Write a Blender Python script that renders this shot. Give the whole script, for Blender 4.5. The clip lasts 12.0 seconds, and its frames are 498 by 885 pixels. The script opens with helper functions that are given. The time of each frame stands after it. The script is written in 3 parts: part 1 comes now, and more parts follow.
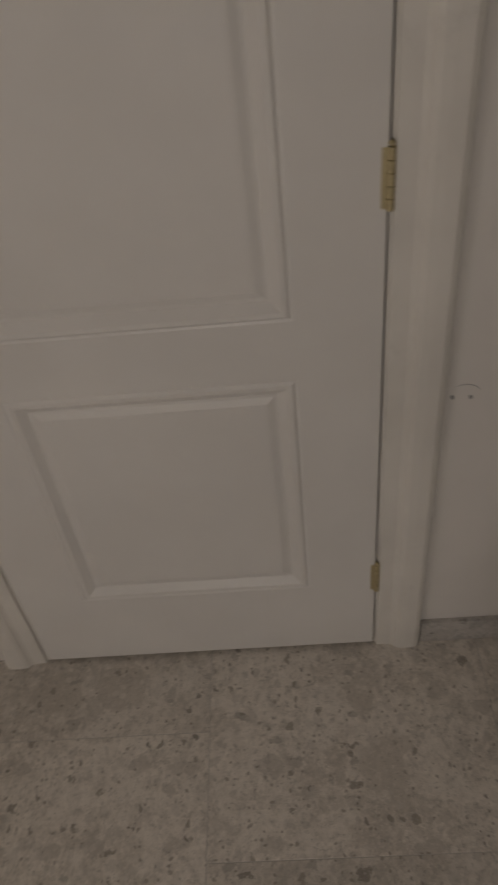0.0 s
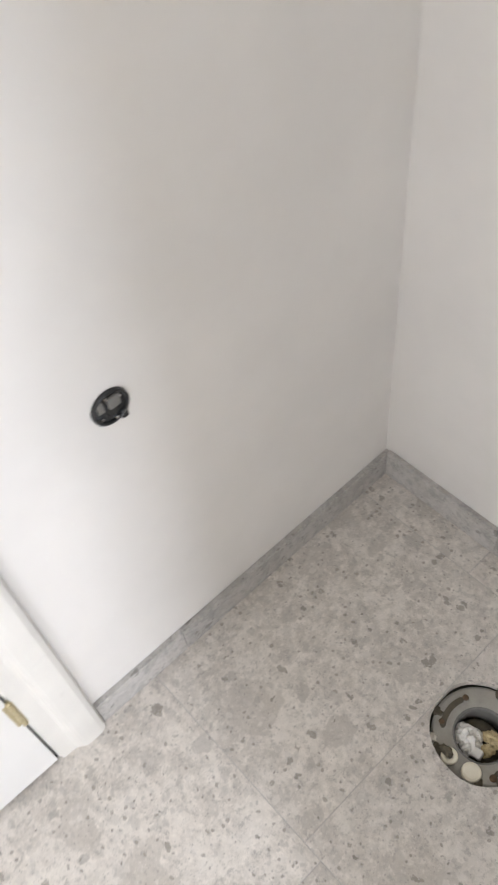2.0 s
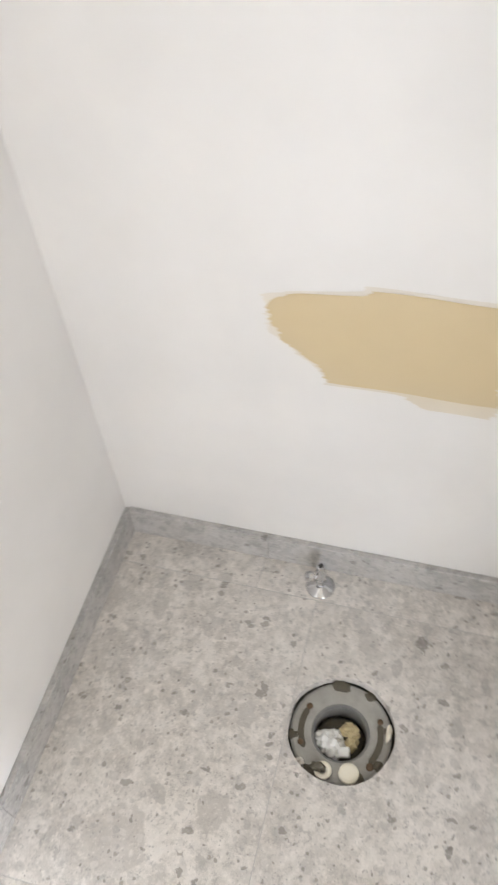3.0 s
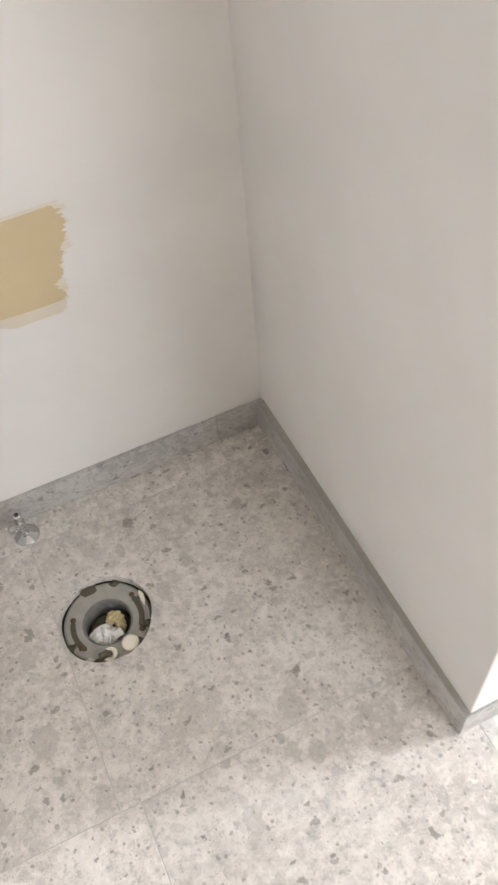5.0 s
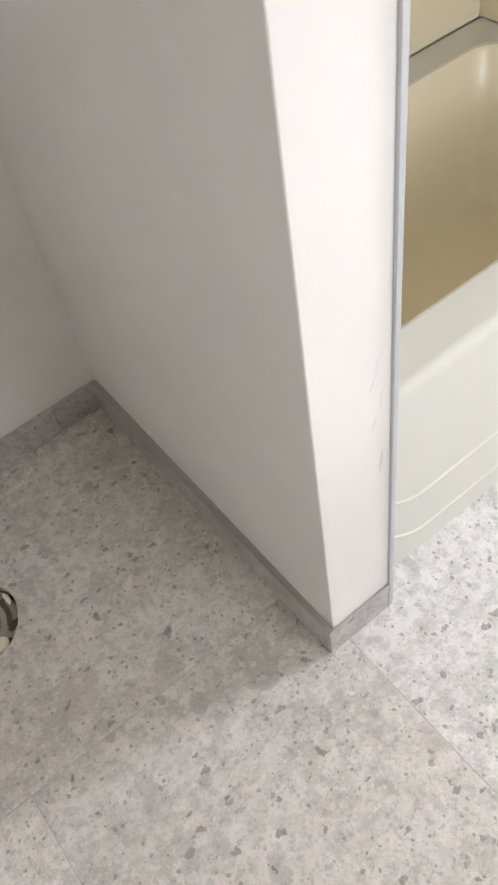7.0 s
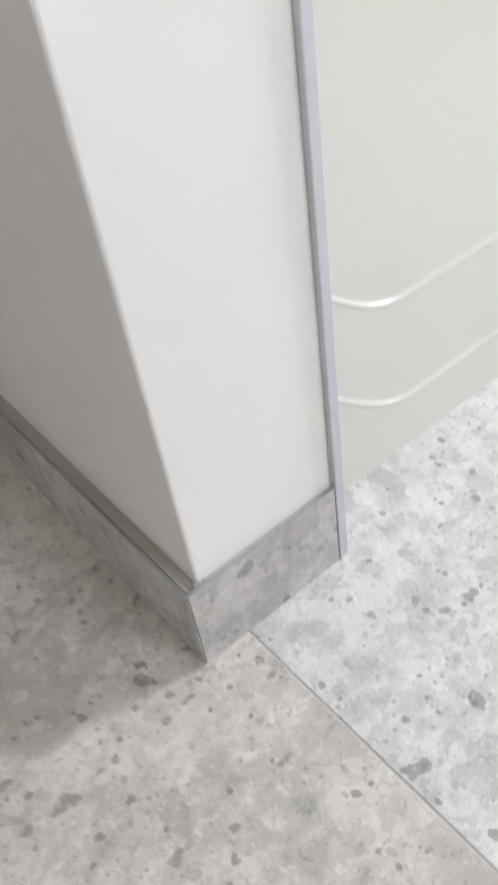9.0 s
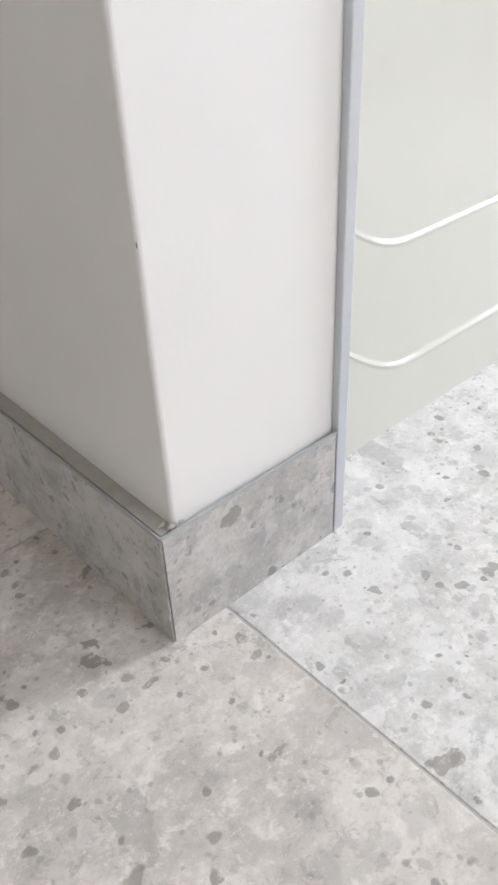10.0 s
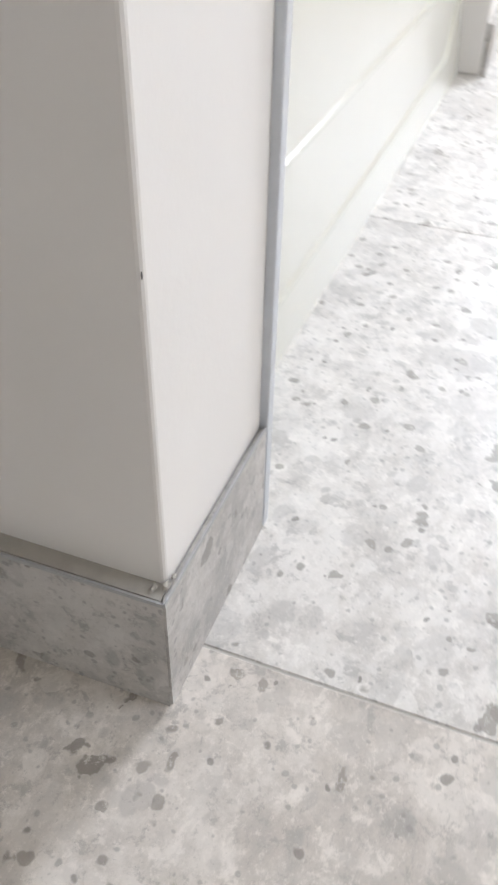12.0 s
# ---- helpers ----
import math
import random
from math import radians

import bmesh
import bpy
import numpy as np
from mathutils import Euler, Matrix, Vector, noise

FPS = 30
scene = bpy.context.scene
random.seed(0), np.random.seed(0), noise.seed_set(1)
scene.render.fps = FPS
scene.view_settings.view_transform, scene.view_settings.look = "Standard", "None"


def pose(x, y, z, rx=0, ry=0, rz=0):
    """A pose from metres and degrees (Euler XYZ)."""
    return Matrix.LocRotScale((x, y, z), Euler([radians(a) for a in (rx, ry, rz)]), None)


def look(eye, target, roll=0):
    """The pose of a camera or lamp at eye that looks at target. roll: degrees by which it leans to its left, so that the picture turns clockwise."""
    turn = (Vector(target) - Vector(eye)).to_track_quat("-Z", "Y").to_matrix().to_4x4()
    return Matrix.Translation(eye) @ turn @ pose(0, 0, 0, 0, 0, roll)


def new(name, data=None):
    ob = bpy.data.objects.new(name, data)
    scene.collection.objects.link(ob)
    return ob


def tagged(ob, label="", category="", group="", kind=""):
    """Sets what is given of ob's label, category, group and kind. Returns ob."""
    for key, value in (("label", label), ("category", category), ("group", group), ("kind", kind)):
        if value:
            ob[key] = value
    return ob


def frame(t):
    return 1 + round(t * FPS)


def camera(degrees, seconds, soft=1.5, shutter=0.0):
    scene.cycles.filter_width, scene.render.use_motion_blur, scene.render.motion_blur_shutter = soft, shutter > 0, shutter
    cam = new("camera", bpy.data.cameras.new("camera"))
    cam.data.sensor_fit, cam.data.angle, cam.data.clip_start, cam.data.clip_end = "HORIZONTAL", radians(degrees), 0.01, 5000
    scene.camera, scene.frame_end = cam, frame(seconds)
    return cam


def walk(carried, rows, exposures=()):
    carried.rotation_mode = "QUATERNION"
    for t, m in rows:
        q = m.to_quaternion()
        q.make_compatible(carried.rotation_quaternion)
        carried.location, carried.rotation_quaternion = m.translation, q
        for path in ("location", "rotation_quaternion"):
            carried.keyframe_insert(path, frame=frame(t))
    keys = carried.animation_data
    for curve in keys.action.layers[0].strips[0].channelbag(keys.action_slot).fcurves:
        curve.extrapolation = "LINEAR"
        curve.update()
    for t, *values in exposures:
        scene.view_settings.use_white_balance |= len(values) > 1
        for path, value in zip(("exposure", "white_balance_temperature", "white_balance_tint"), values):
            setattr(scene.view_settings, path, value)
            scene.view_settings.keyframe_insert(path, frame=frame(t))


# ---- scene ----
cam = camera(35.0, 12.0, soft=2.2, shutter=0.35)
PATH = [
    (0, (0.967, -1.057, 1.613), (-0.456, -1.173, 0.212), -7.4),
    (0.5, (0.906, -1.027, 1.586), (-0.46, -0.813, 0.14), -5.8),
    (1, (0.782, -0.999, 1.543), (-0.386, -0.469, 0.008), -3.9),
    (1.5, (0.684, -0.96, 1.531), (-0.352, -0.283, -0.039), -3.0),
    (2, (0.648, -0.843, 1.489), (-0.338, -0.122, -0.095), -8.3),
    (2.5, (0.616, -0.779, 1.415), (-0.179, 0.172, -0.155), -8.1),
    (3, (0.571, -0.802, 1.417), (0.15, 0.381, -0.14), -5.8),
    (3.5, (0.557, -0.851, 1.427), (0.493, 0.383, -0.146), -8.2),
    (3.7, (0.553, -0.892, 1.435), (0.607, 0.366, -0.119), -7.9),
    (5.5, (0.596, -1.192, 1.466), (1.078, -0.072, -0.12), -7.0),
    (6, (0.63, -1.243, 1.44), (1.165, -0.16, -0.154), -8.9),
    (6.5, (0.638, -1.28, 1.428), (1.211, -0.231, -0.176), -10.2),
    (6.7, (0.664, -1.3, 1.413), (1.223, -0.213, -0.169), -12.1),
    (8.3, (0.739, -1.187, 1.027), (1.481, -0.19, -0.54), -10.8),
    (8.5, (0.785, -1.167, 0.889), (1.476, -0.054, -0.622), -13.4),
    (9, (0.888, -1.142, 0.531), (1.685, 0.084, -0.833), -9.9),
    (9.5, (0.883, -1.13, 0.413), (1.79, 0.074, -0.902), -5.8),
    (10, (0.849, -1.105, 0.385), (1.899, 0.114, -0.803), -2.7),
    (10.5, (0.825, -1.084, 0.371), (1.95, 0.08, -0.804), -1.4),
    (11, (0.813, -1.057, 0.373), (1.985, 0.073, -0.788), -0.7),
    (11.5, (0.805, -1.017, 0.371), (2.146, -0.057, -0.76), 0.6),
    (12, (0.814, -0.944, 0.385), (2.245, -0.43, -0.915), 1.5),
]
EXPOSURES = [(0, -2.6, 8300, 21), (0.5, -1.42, 7500, 18), (1.0, -0.78, 6700, 15), (1.5, -0.25, 6650, 15), (2.0, 0.05, 6600, 15), (2.5, 0.48, 6550, 14), (3.0, 0.55, 6500, 14),
             (3.7, 0.52, 6550, 14), (5.5, -0.04, 6750, 16), (6.0, -0.46, 6700, 16), (6.5, -0.3, 6750, 16), (8.5, -0.38, 6500, 14), (9.5, -0.27, 6400, 14), (10.5, -0.22, 6500, 15), (12, -0.30, 6550, 15)]
walk(cam, [(t, look(eye, target, roll)) for t, eye, target, roll in PATH], EXPOSURES)

# ---------------------------------------------------------------- light
world = bpy.data.worlds.new("world")
scene.world = world
world.use_nodes = True
wn = world.node_tree
wn.nodes.clear()
sky = wn.nodes.new("ShaderNodeTexSky")
sky.sky_type = "NISHITA"
sky.sun_disc = False
sky.sun_elevation, sky.sun_rotation = radians(40), radians(120)
bg = wn.nodes.new("ShaderNodeBackground")
bg.inputs["Strength"].default_value = 0.12
wo = wn.nodes.new("ShaderNodeOutputWorld")
wn.links.new(sky.outputs[0], bg.inputs[0])
wn.links.new(bg.outputs[0], wo.inputs[0])

ROOM_E, ROOM_S, ROOM_H = 3.60, -2.45, 2.42


def window_light(name, eye, target, w, h, power, color):
    d = bpy.data.lights.new(name, "AREA")
    d.shape, d.size, d.size_y = "RECTANGLE", w, h
    d.energy, d.color = power, color
    ob = new(name, d)
    ob.matrix_world = look(eye, target)
    return ob


# daylight in the two window openings
window_light("window_daylight", (ROOM_E + 0.03, -1.42, 1.40), (0.0, -1.30, 0.6), 0.62, 1.10, 80, (0.80, 0.90, 1.0))
window_light("window_daylight", (1.70, ROOM_S - 0.03, 1.35), (1.55, 0.0, 0.9), 1.0, 1.3, 26, (0.82, 0.91, 1.0))

# ---------------------------------------------------------------- materials


class Nodes:
    """Short hand for building node materials."""

    def __init__(self, name):
        self.mat = bpy.data.materials.new(name)
        self.mat.use_nodes = True
        self.t = self.mat.node_tree
        self.b = self.t.nodes["Principled BSDF"]

    def add(self, kind, **inputs):
        n = self.t.nodes.new(kind)
        for k, v in inputs.items():
            self.put(n, k, v)
        return n

    def put(self, n, k, v):
        s = n.inputs[int(k[1:])] if k[0] == "i" and k[1:].isdigit() else n.inputs[k.replace("_", " ")]
        if isinstance(v, bpy.types.NodeSocket):
            self.t.links.new(v, s)
        else:
            s.default_value = v

    def math(self, op, a, b=0.0, clamp=False):
        n = self.t.nodes.new("ShaderNodeMath")
        n.operation, n.use_clamp = op, clamp
        self.put(n, "i0", a), self.put(n, "i1", b)
        return n.outputs[0]

    def vmath(self, op, a, b):
        n = self.t.nodes.new("ShaderNodeVectorMath")
        n.operation = op
        self.put(n, "i0", a), self.put(n, "i1", b)
        return n.outputs[0]

    def mix(self, f, a, b):
        n = self.t.nodes.new("ShaderNodeMix")
        n.data_type = "RGBA"
        self.put(n, "i0", f), self.put(n, "i6", a), self.put(n, "i7", b)
        return n.outputs[2]

    def noise(self, vec, scale, detail=3.0, rough=0.55):
        n = self.add("ShaderNodeTexNoise", Vector=vec, Scale=scale, Detail=detail, Roughness=rough)
        return n.outputs[0], n.outputs[1]

    def ramp(self, f, lo, hi):
        n = self.t.nodes.new("ShaderNodeMapRange")
        n.interpolation_type = "SMOOTHSTEP"
        self.put(n, "i0", f), self.put(n, "i1", lo), self.put(n, "i2", hi)
        return n.outputs[0]

    def bump(self, h, strength, dist):
        n = self.add("ShaderNodeBump", Strength=strength, Distance=dist, Height=h)
        self.t.links.new(n.outputs[0], self.b.inputs["Normal"])

    def set(self, **kw):
        for k, v in kw.items():
            self.put(self.b, k, v)


def rgb(r, g, b):
    return (r, g, b, 1.0)


def painted(name, color, rough=0.55, mottle=0.03, relief=0.12, stain=0.0, grain=260.0):
    m = Nodes(name)
    p = m.add("ShaderNodeTexCoord").outputs["Object"]
    big, _ = m.noise(p, 3.0, 4)
    fine, _ = m.noise(p, grain, 2)
    roll, _ = m.noise(p, 38.0, 3)
    dark = rgb(*[c * (1 - 2.2 * mottle) for c in color])
    lite = rgb(*[min(0.9, c * (1 + mottle)) for c in color])
    col = m.mix(m.ramp(big, 0.3, 0.7), dark, lite)
    if stain:
        sm, _ = m.noise(p, 9.0, 6, 0.65)
        col = m.mix(m.math("MULTIPLY", m.ramp(sm, 0.60, 0.74), stain), col, rgb(0.42, 0.40, 0.37))
    m.set(Base_Color=col, Roughness=m.math("ADD", rough - 0.08, m.math("MULTIPLY", big, 0.16)))
    m.bump(m.math("ADD", m.math("MULTIPLY", fine, 0.35), roll), relief, 0.002)
    return m.mat


def stone_tile(name, shade=1.0, tint=(1.0, 1.0, 1.0), dark=1.0):
    """Grey conglomerate porcelain: pale ground with large soft stones, mid chips, dark chips and fine grit."""
    m = Nodes(name)
    p = m.add("ShaderNodeTexCoord").outputs["Object"]
    rnd = m.add("ShaderNodeObjectInfo").outputs["Random"]
    off = m.add("ShaderNodeCombineXYZ", X=m.math("MULTIPLY", rnd, 37.0), Y=m.math("MULTIPLY", rnd, 91.0), Z=m.math("MULTIPLY", rnd, 13.0)).outputs[0]
    p = m.vmath("ADD", p, off)
    _, wc = m.noise(p, 14.0, 3)
    _, wf = m.noise(p, 60.0, 3)

    def warped(amount, fine):
        a = m.vmath("MULTIPLY", m.vmath("SUBTRACT", wc, (0.5, 0.5, 0.5)), (amount,) * 3)
        b = m.vmath("MULTIPLY", m.vmath("SUBTRACT", wf, (0.5, 0.5, 0.5)), (fine,) * 3)
        return m.vmath("ADD", m.vmath("ADD", p, a), b)

    def chips(vec, scale, radius, share, edge=0.05, squash=(1.0, 1.0, 1.0), metric="EUCLIDEAN"):
        """Where chips lie (0 to 1), and a random value for each."""
        n = m.t.nodes.new("ShaderNodeTexVoronoi")
        n.distance = metric
        m.put(n, "Vector", m.vmath("MULTIPLY", vec, squash)), m.put(n, "Scale", scale)
        sep = m.add("ShaderNodeSeparateColor", Color=n.outputs["Color"])
        r, g = sep.outputs[0], sep.outputs[1]
        size = m.math("MULTIPLY", m.math("ADD", m.math("MULTIPLY", g, 0.75), 0.35), radius)
        inside = m.math("SUBTRACT", 1.0, m.ramp(m.math("SUBTRACT", n.outputs["Distance"], size), -edge, edge))
        return m.math("MULTIPLY", inside, m.math("LESS_THAN", r, share)), g

    ground, _ = m.noise(p, 4.5, 5, 0.6)
    grit, _ = m.noise(p, 150.0, 4, 0.75)
    cloud, _ = m.noise(p, 26.0, 8, 0.76)
    vein, _ = m.noise(warped(0.03, 0.01), 58.0, 6, 0.75)

    def c(v, w=0.0):
        return rgb(v * shade * tint[0] * (1 + w), v * shade * tint[1], v * shade * tint[2] * (1 - w))

    col = m.mix(m.ramp(ground, 0.38, 0.64), c(0.45, 0.05), c(0.56, 0.04))
    col = m.mix(m.math("MULTIPLY", m.ramp(cloud, 0.46, 0.62), 0.72), col, c(0.62, 0.03))
    col = m.mix(m.math("MULTIPLY", m.ramp(cloud, 0.50, 0.36), 0.58), col, c(0.35, 0.03))
    col = m.mix(m.math("MULTIPLY", m.ramp(vein, 0.53, 0.65), 0.62), col, c(0.67, 0.035))
    col = m.mix(m.math("MULTIPLY", m.ramp(vein, 0.46, 0.36), 0.62), col, c(0.30, 0.03))
    # large soft rounded stones
    f, g = chips(warped(0.05, 0.022), 6.5, 0.38, 0.38, 0.020)
    col = m.mix(m.math("MULTIPLY", f, 0.66), col, m.mix(g, c(0.32, 0.05), c(0.43, 0.05)))
    f, g = chips(warped(0.034, 0.024), 15.0, 0.36, 0.40, 0.025, (1.25, 0.85, 1.0))
    col = m.mix(m.math("MULTIPLY", f, 0.66), col, m.mix(g, c(0.27, 0.03), c(0.42, 0.04)))
    # pale and mid pebbles
    f, g = chips(warped(0.03, 0.018), 30.0, 0.44, 0.46, 0.045, (1.0, 1.35, 1.0))
    col = m.mix(m.math("MULTIPLY", f, 0.48), col, m.mix(g, c(0.28, 0.02), c(0.46, 0.03)))
    f, g = chips(warped(0.012, 0.012), 70.0, 0.48, 0.52, 0.07)
    col = m.mix(m.math("MULTIPLY", f, 0.52), col, m.mix(g, c(0.24, 0.02), c(0.62, 0.03)))
    # dark rounded pebbles of three sizes
    f, g = chips(warped(0.030, 0.034), 18.0, 0.22, 0.30 * dark, 0.016, (1.25, 0.85, 1.0))
    col = m.mix(m.math("MULTIPLY", f, 0.60 + 0.25 * dark), col, m.mix(g, c(0.12, 0.09), c(0.21, 0.09)))
    f, g = chips(warped(0.018, 0.024), 36.0, 0.30, 0.32 * dark, 0.03, (0.85, 1.3, 1.0))
    col = m.mix(m.math("MULTIPLY", f, 0.55 + 0.25 * dark), col, m.mix(g, c(0.11, 0.09), c(0.23, 0.10)))
    f, g = chips(warped(0.010, 0.011), 85.0, 0.34, 0.34 * dark, 0.06)
    col = m.mix(m.math("MULTIPLY", f, 0.50 + 0.25 * dark), col, m.mix(g, c(0.10, 0.09), c(0.22, 0.10)))
    # grit
    f, g = chips(warped(0.0, 0.006), 190.0, 0.32, 0.20, 0.10)
    col = m.mix(m.math("MULTIPLY", f, 0.55), col, c(0.24, 0.02))
    col = m.mix(m.math("MULTIPLY", m.ramp(grit, 0.54, 0.70), 0.52), col, c(0.68, 0.03))
    col = m.mix(m.math("MULTIPLY", m.ramp(grit, 0.45, 0.32), 0.45), col, c(0.30, 0.03))
    tone = m.math("ADD", 0.92, m.math("MULTIPLY", rnd, 0.16))
    col = m.vmath("MULTIPLY", col, m.add("ShaderNodeCombineXYZ", X=tone, Y=tone, Z=tone).outputs[0])
    m.set(Base_Color=col, Roughness=m.math("ADD", 0.38, m.math("MULTIPLY", cloud, 0.16)))
    m.bump(m.math("ADD", cloud, m.math("MULTIPLY", grit, 0.5)), 0.10, 0.001)
    return m.mat


def plain(name, color, rough=0.5, metal=0.0, vary=0.12, scale=60.0, relief=0.1):
    m = Nodes(name)
    p = m.add("ShaderNodeTexCoord").outputs["Object"]
    n, _ = m.noise(p, scale, 4, 0.6)
    col = m.mix(n, rgb(*[c * (1 - vary) for c in color]), rgb(*[min(1, c * (1 + vary)) for c in color]))
    m.set(Base_Color=col, Roughness=m.math("ADD", rough * 0.85, m.math("MULTIPLY", n, rough * 0.3)), Metallic=metal)
    if relief:
        m.bump(n, relief, 0.001)
    return m.mat


MAT_WALL = painted("wall_paint", (0.735, 0.706, 0.672), 0.6, 0.025, 0.10)
# Tan of the unseen walls and ceiling is chosen to dim and warm bounced light.
MAT_BOUNCE = painted("tan_bounce_paint", (0.52, 0.42, 0.29), 0.6, 0.025, 0.10)
MAT_CEIL = painted("warm_bounce_ceiling", (0.70, 0.65, 0.56), 0.8, 0.02, 0.10)
MAT_DOOR = painted("door_paint", (0.74, 0.725, 0.70), 0.42, 0.02, 0.05)
MAT_TRIM = painted("casing_paint", (0.74, 0.715, 0.67), 0.45, 0.05, 0.14, 0.22)
# The warm tint puts some of the alcove's warm shade into the tile colour.
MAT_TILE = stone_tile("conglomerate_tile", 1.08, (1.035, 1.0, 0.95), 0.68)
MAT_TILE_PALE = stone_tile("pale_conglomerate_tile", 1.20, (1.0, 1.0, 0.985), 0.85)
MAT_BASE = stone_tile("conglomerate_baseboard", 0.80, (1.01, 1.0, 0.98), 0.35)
MAT_GROUT = plain("grout", (0.47, 0.45, 0.425), 0.9, 0, 0.15, 180)
MAT_LEDGE = plain("grey_mortar", (0.40, 0.375, 0.335), 0.85, 0, 0.2, 90)
MAT_CAULK = plain("caulk", (0.66, 0.62, 0.56), 0.7, 0, 0.2, 120)
MAT_STEEL = plain("brushed_trim", (0.56, 0.58, 0.61), 0.42, 0.55, 0.08, 220, 0.05)
MAT_LIP = plain("dull_trim_edge", (0.42, 0.42, 0.42), 0.5, 0.4, 0.15, 220, 0.05)
MAT_CHROME = plain("chrome", (0.62, 0.62, 0.63), 0.14, 1.0, 0.05, 90, 0.02)
MAT_BRASS = plain("aged_brass", (0.56, 0.48, 0.30), 0.45, 0.7, 0.25, 160)
# Tub almond with the cavity's yellow bounced light mixed into the colour.
MAT_ALMOND_BOUNCE = plain("almond_acrylic_with_bounce", (0.74, 0.66, 0.49), 0.2, 0, 0.03, 6, 0.02)
MAT_TUB = plain("almond_acrylic", (0.575, 0.565, 0.505), 0.15, 0, 0.03, 6, 0.02)
# Near-black that stands in for the shade inside gaps and openings.
MAT_DARK = plain("void_shade", (0.03, 0.028, 0.025), 0.9, 0, 0.3, 90)
MAT_BLACK = plain("black_plastic", (0.022, 0.022, 0.023), 0.32, 0, 0.3, 90)
MAT_GREYPL = plain("grey_plastic", (0.17, 0.165, 0.155), 0.5, 0, 0.25, 110)
MAT_IRON = plain("grey_flange", (0.33, 0.315, 0.28), 0.5, 0, 0.28, 45, 0.25)
MAT_RUST = plain("rusty_steel", (0.13, 0.085, 0.05), 0.7, 0.3, 0.5, 130, 0.3)
MAT_DIRT = plain("old_wax", (0.10, 0.085, 0.06), 0.8, 0, 0.5, 80, 0.4)
MAT_CAP = plain("cream_plastic", (0.82, 0.76, 0.62), 0.4, 0, 0.06, 50)
MAT_TISSUE = plain("white_rag", (0.80, 0.78, 0.74), 0.9, 0, 0.08, 70, 0.3)
MAT_SPONGE = plain("tan_foam", (0.52, 0.42, 0.24), 0.95, 0, 0.3, 150, 0.6)
MAT_TAN = painted("tan_test_paint", (0.60, 0.475, 0.29), 0.55, 0.03, 0.10)
MAT_SMEAR = painted("thin_tan_smear", (0.70, 0.62, 0.50), 0.58, 0.05, 0.10)
MAT_HALO = painted("worn_tan_edge", (0.71, 0.65, 0.565), 0.58, 0.06, 0.10)
MAT_GRAPHITE = plain("grey_mark", (0.30, 0.29, 0.29), 0.8, 0, 0.3, 200)


def glass(name):
    m = Nodes(name)
    m.set(Base_Color=rgb(0.95, 0.97, 0.97), Roughness=0.02, Transmission_Weight=1.0, IOR=1.45)
    return m.mat


MAT_GLASS = glass("window_glass")

# ---------------------------------------------------------------- mesh helpers


def link(name, bm, mat, parent=None, label="", smooth=False):
    me = bpy.data.meshes.new(name)
    bmesh.ops.recalc_face_normals(bm, faces=bm.faces)
    bm.to_mesh(me)
    bm.free()
    me.materials.append(mat)
    if smooth:
        me.shade_smooth()
    ob = new(name, me)
    if parent is not None:
        ob.parent = parent
    if label:
        tagged(ob, label)
    return ob


def part(name, bm, mat, parent, label="", smooth=False):
    return link(name, bm, mat, parent, label, smooth)


def add_box(bm, lo, hi, bevel=0.0, seg=2):
    r = bmesh.ops.create_cube(bm, size=1.0)
    size = [b - a for a, b in zip(lo, hi)]
    mid = [(a + b) / 2 for a, b in zip(lo, hi)]
    bmesh.ops.transform(bm, matrix=Matrix.LocRotScale(mid, None, size), verts=r["verts"])
    if bevel:
        edges = list({e for v in r["verts"] for e in v.link_edges})
        bmesh.ops.bevel(bm, geom=edges, offset=bevel, segments=seg, affect="EDGES", profile=0.5)
    return bm


def box(lo, hi, bevel=0.0, seg=2):
    return add_box(bmesh.new(), lo, hi, bevel, seg)


def lathe(profile, n=32, axis=(0, 0, 1), at=(0, 0, 0), wobble=None):
    """A turned solid: (radius, height) pairs round the axis through at."""
    bm = bmesh.new()
    turn = Vector((0, 0, 1)).rotation_difference(Vector(axis)).to_matrix()
    rings = []
    for r, h in profile:
        if r < 1e-6:
            rings.append([bm.verts.new(turn @ Vector((0, 0, h)) + Vector(at))])
            continue
        ring = []
        for k in range(n):
            a = math.tau * k / n
            rr = r * (1 + (wobble(a, h) if wobble else 0))
            ring.append(bm.verts.new(turn @ Vector((rr * math.cos(a), rr * math.sin(a), h)) + Vector(at)))
        rings.append(ring)
    for a, b in zip(rings, rings[1:]):
        for k in range(n):
            j = (k + 1) % n
            if len(a) == 1 and len(b) == 1:
                continue
            if len(a) == 1:
                bm.faces.new((a[0], b[k], b[j]))
            elif len(b) == 1:
                bm.faces.new((a[k], a[j], b[0]))
            else:
                bm.faces.new((a[k], a[j], b[j], b[k]))
    return bm


def extrude_profile(pts, axis, lo, hi):
    """A closed profile of 2D points, drawn out along x, y or z."""
    bm = bmesh.new()

    def place(p, h):
        return {"x": (h, p[0], p[1]), "y": (p[0], h, p[1]), "z": (p[0], p[1], h)}[axis]

    a = [bm.verts.new(place(p, lo)) for p in pts]
    b = [bm.verts.new(place(p, hi)) for p in pts]
    n = len(pts)
    for k in range(n):
        bm.faces.new((a[k], a[(k + 1) % n], b[(k + 1) % n], b[k]))
    bm.faces.new(a)
    bm.faces.new(b[::-1])
    return bm


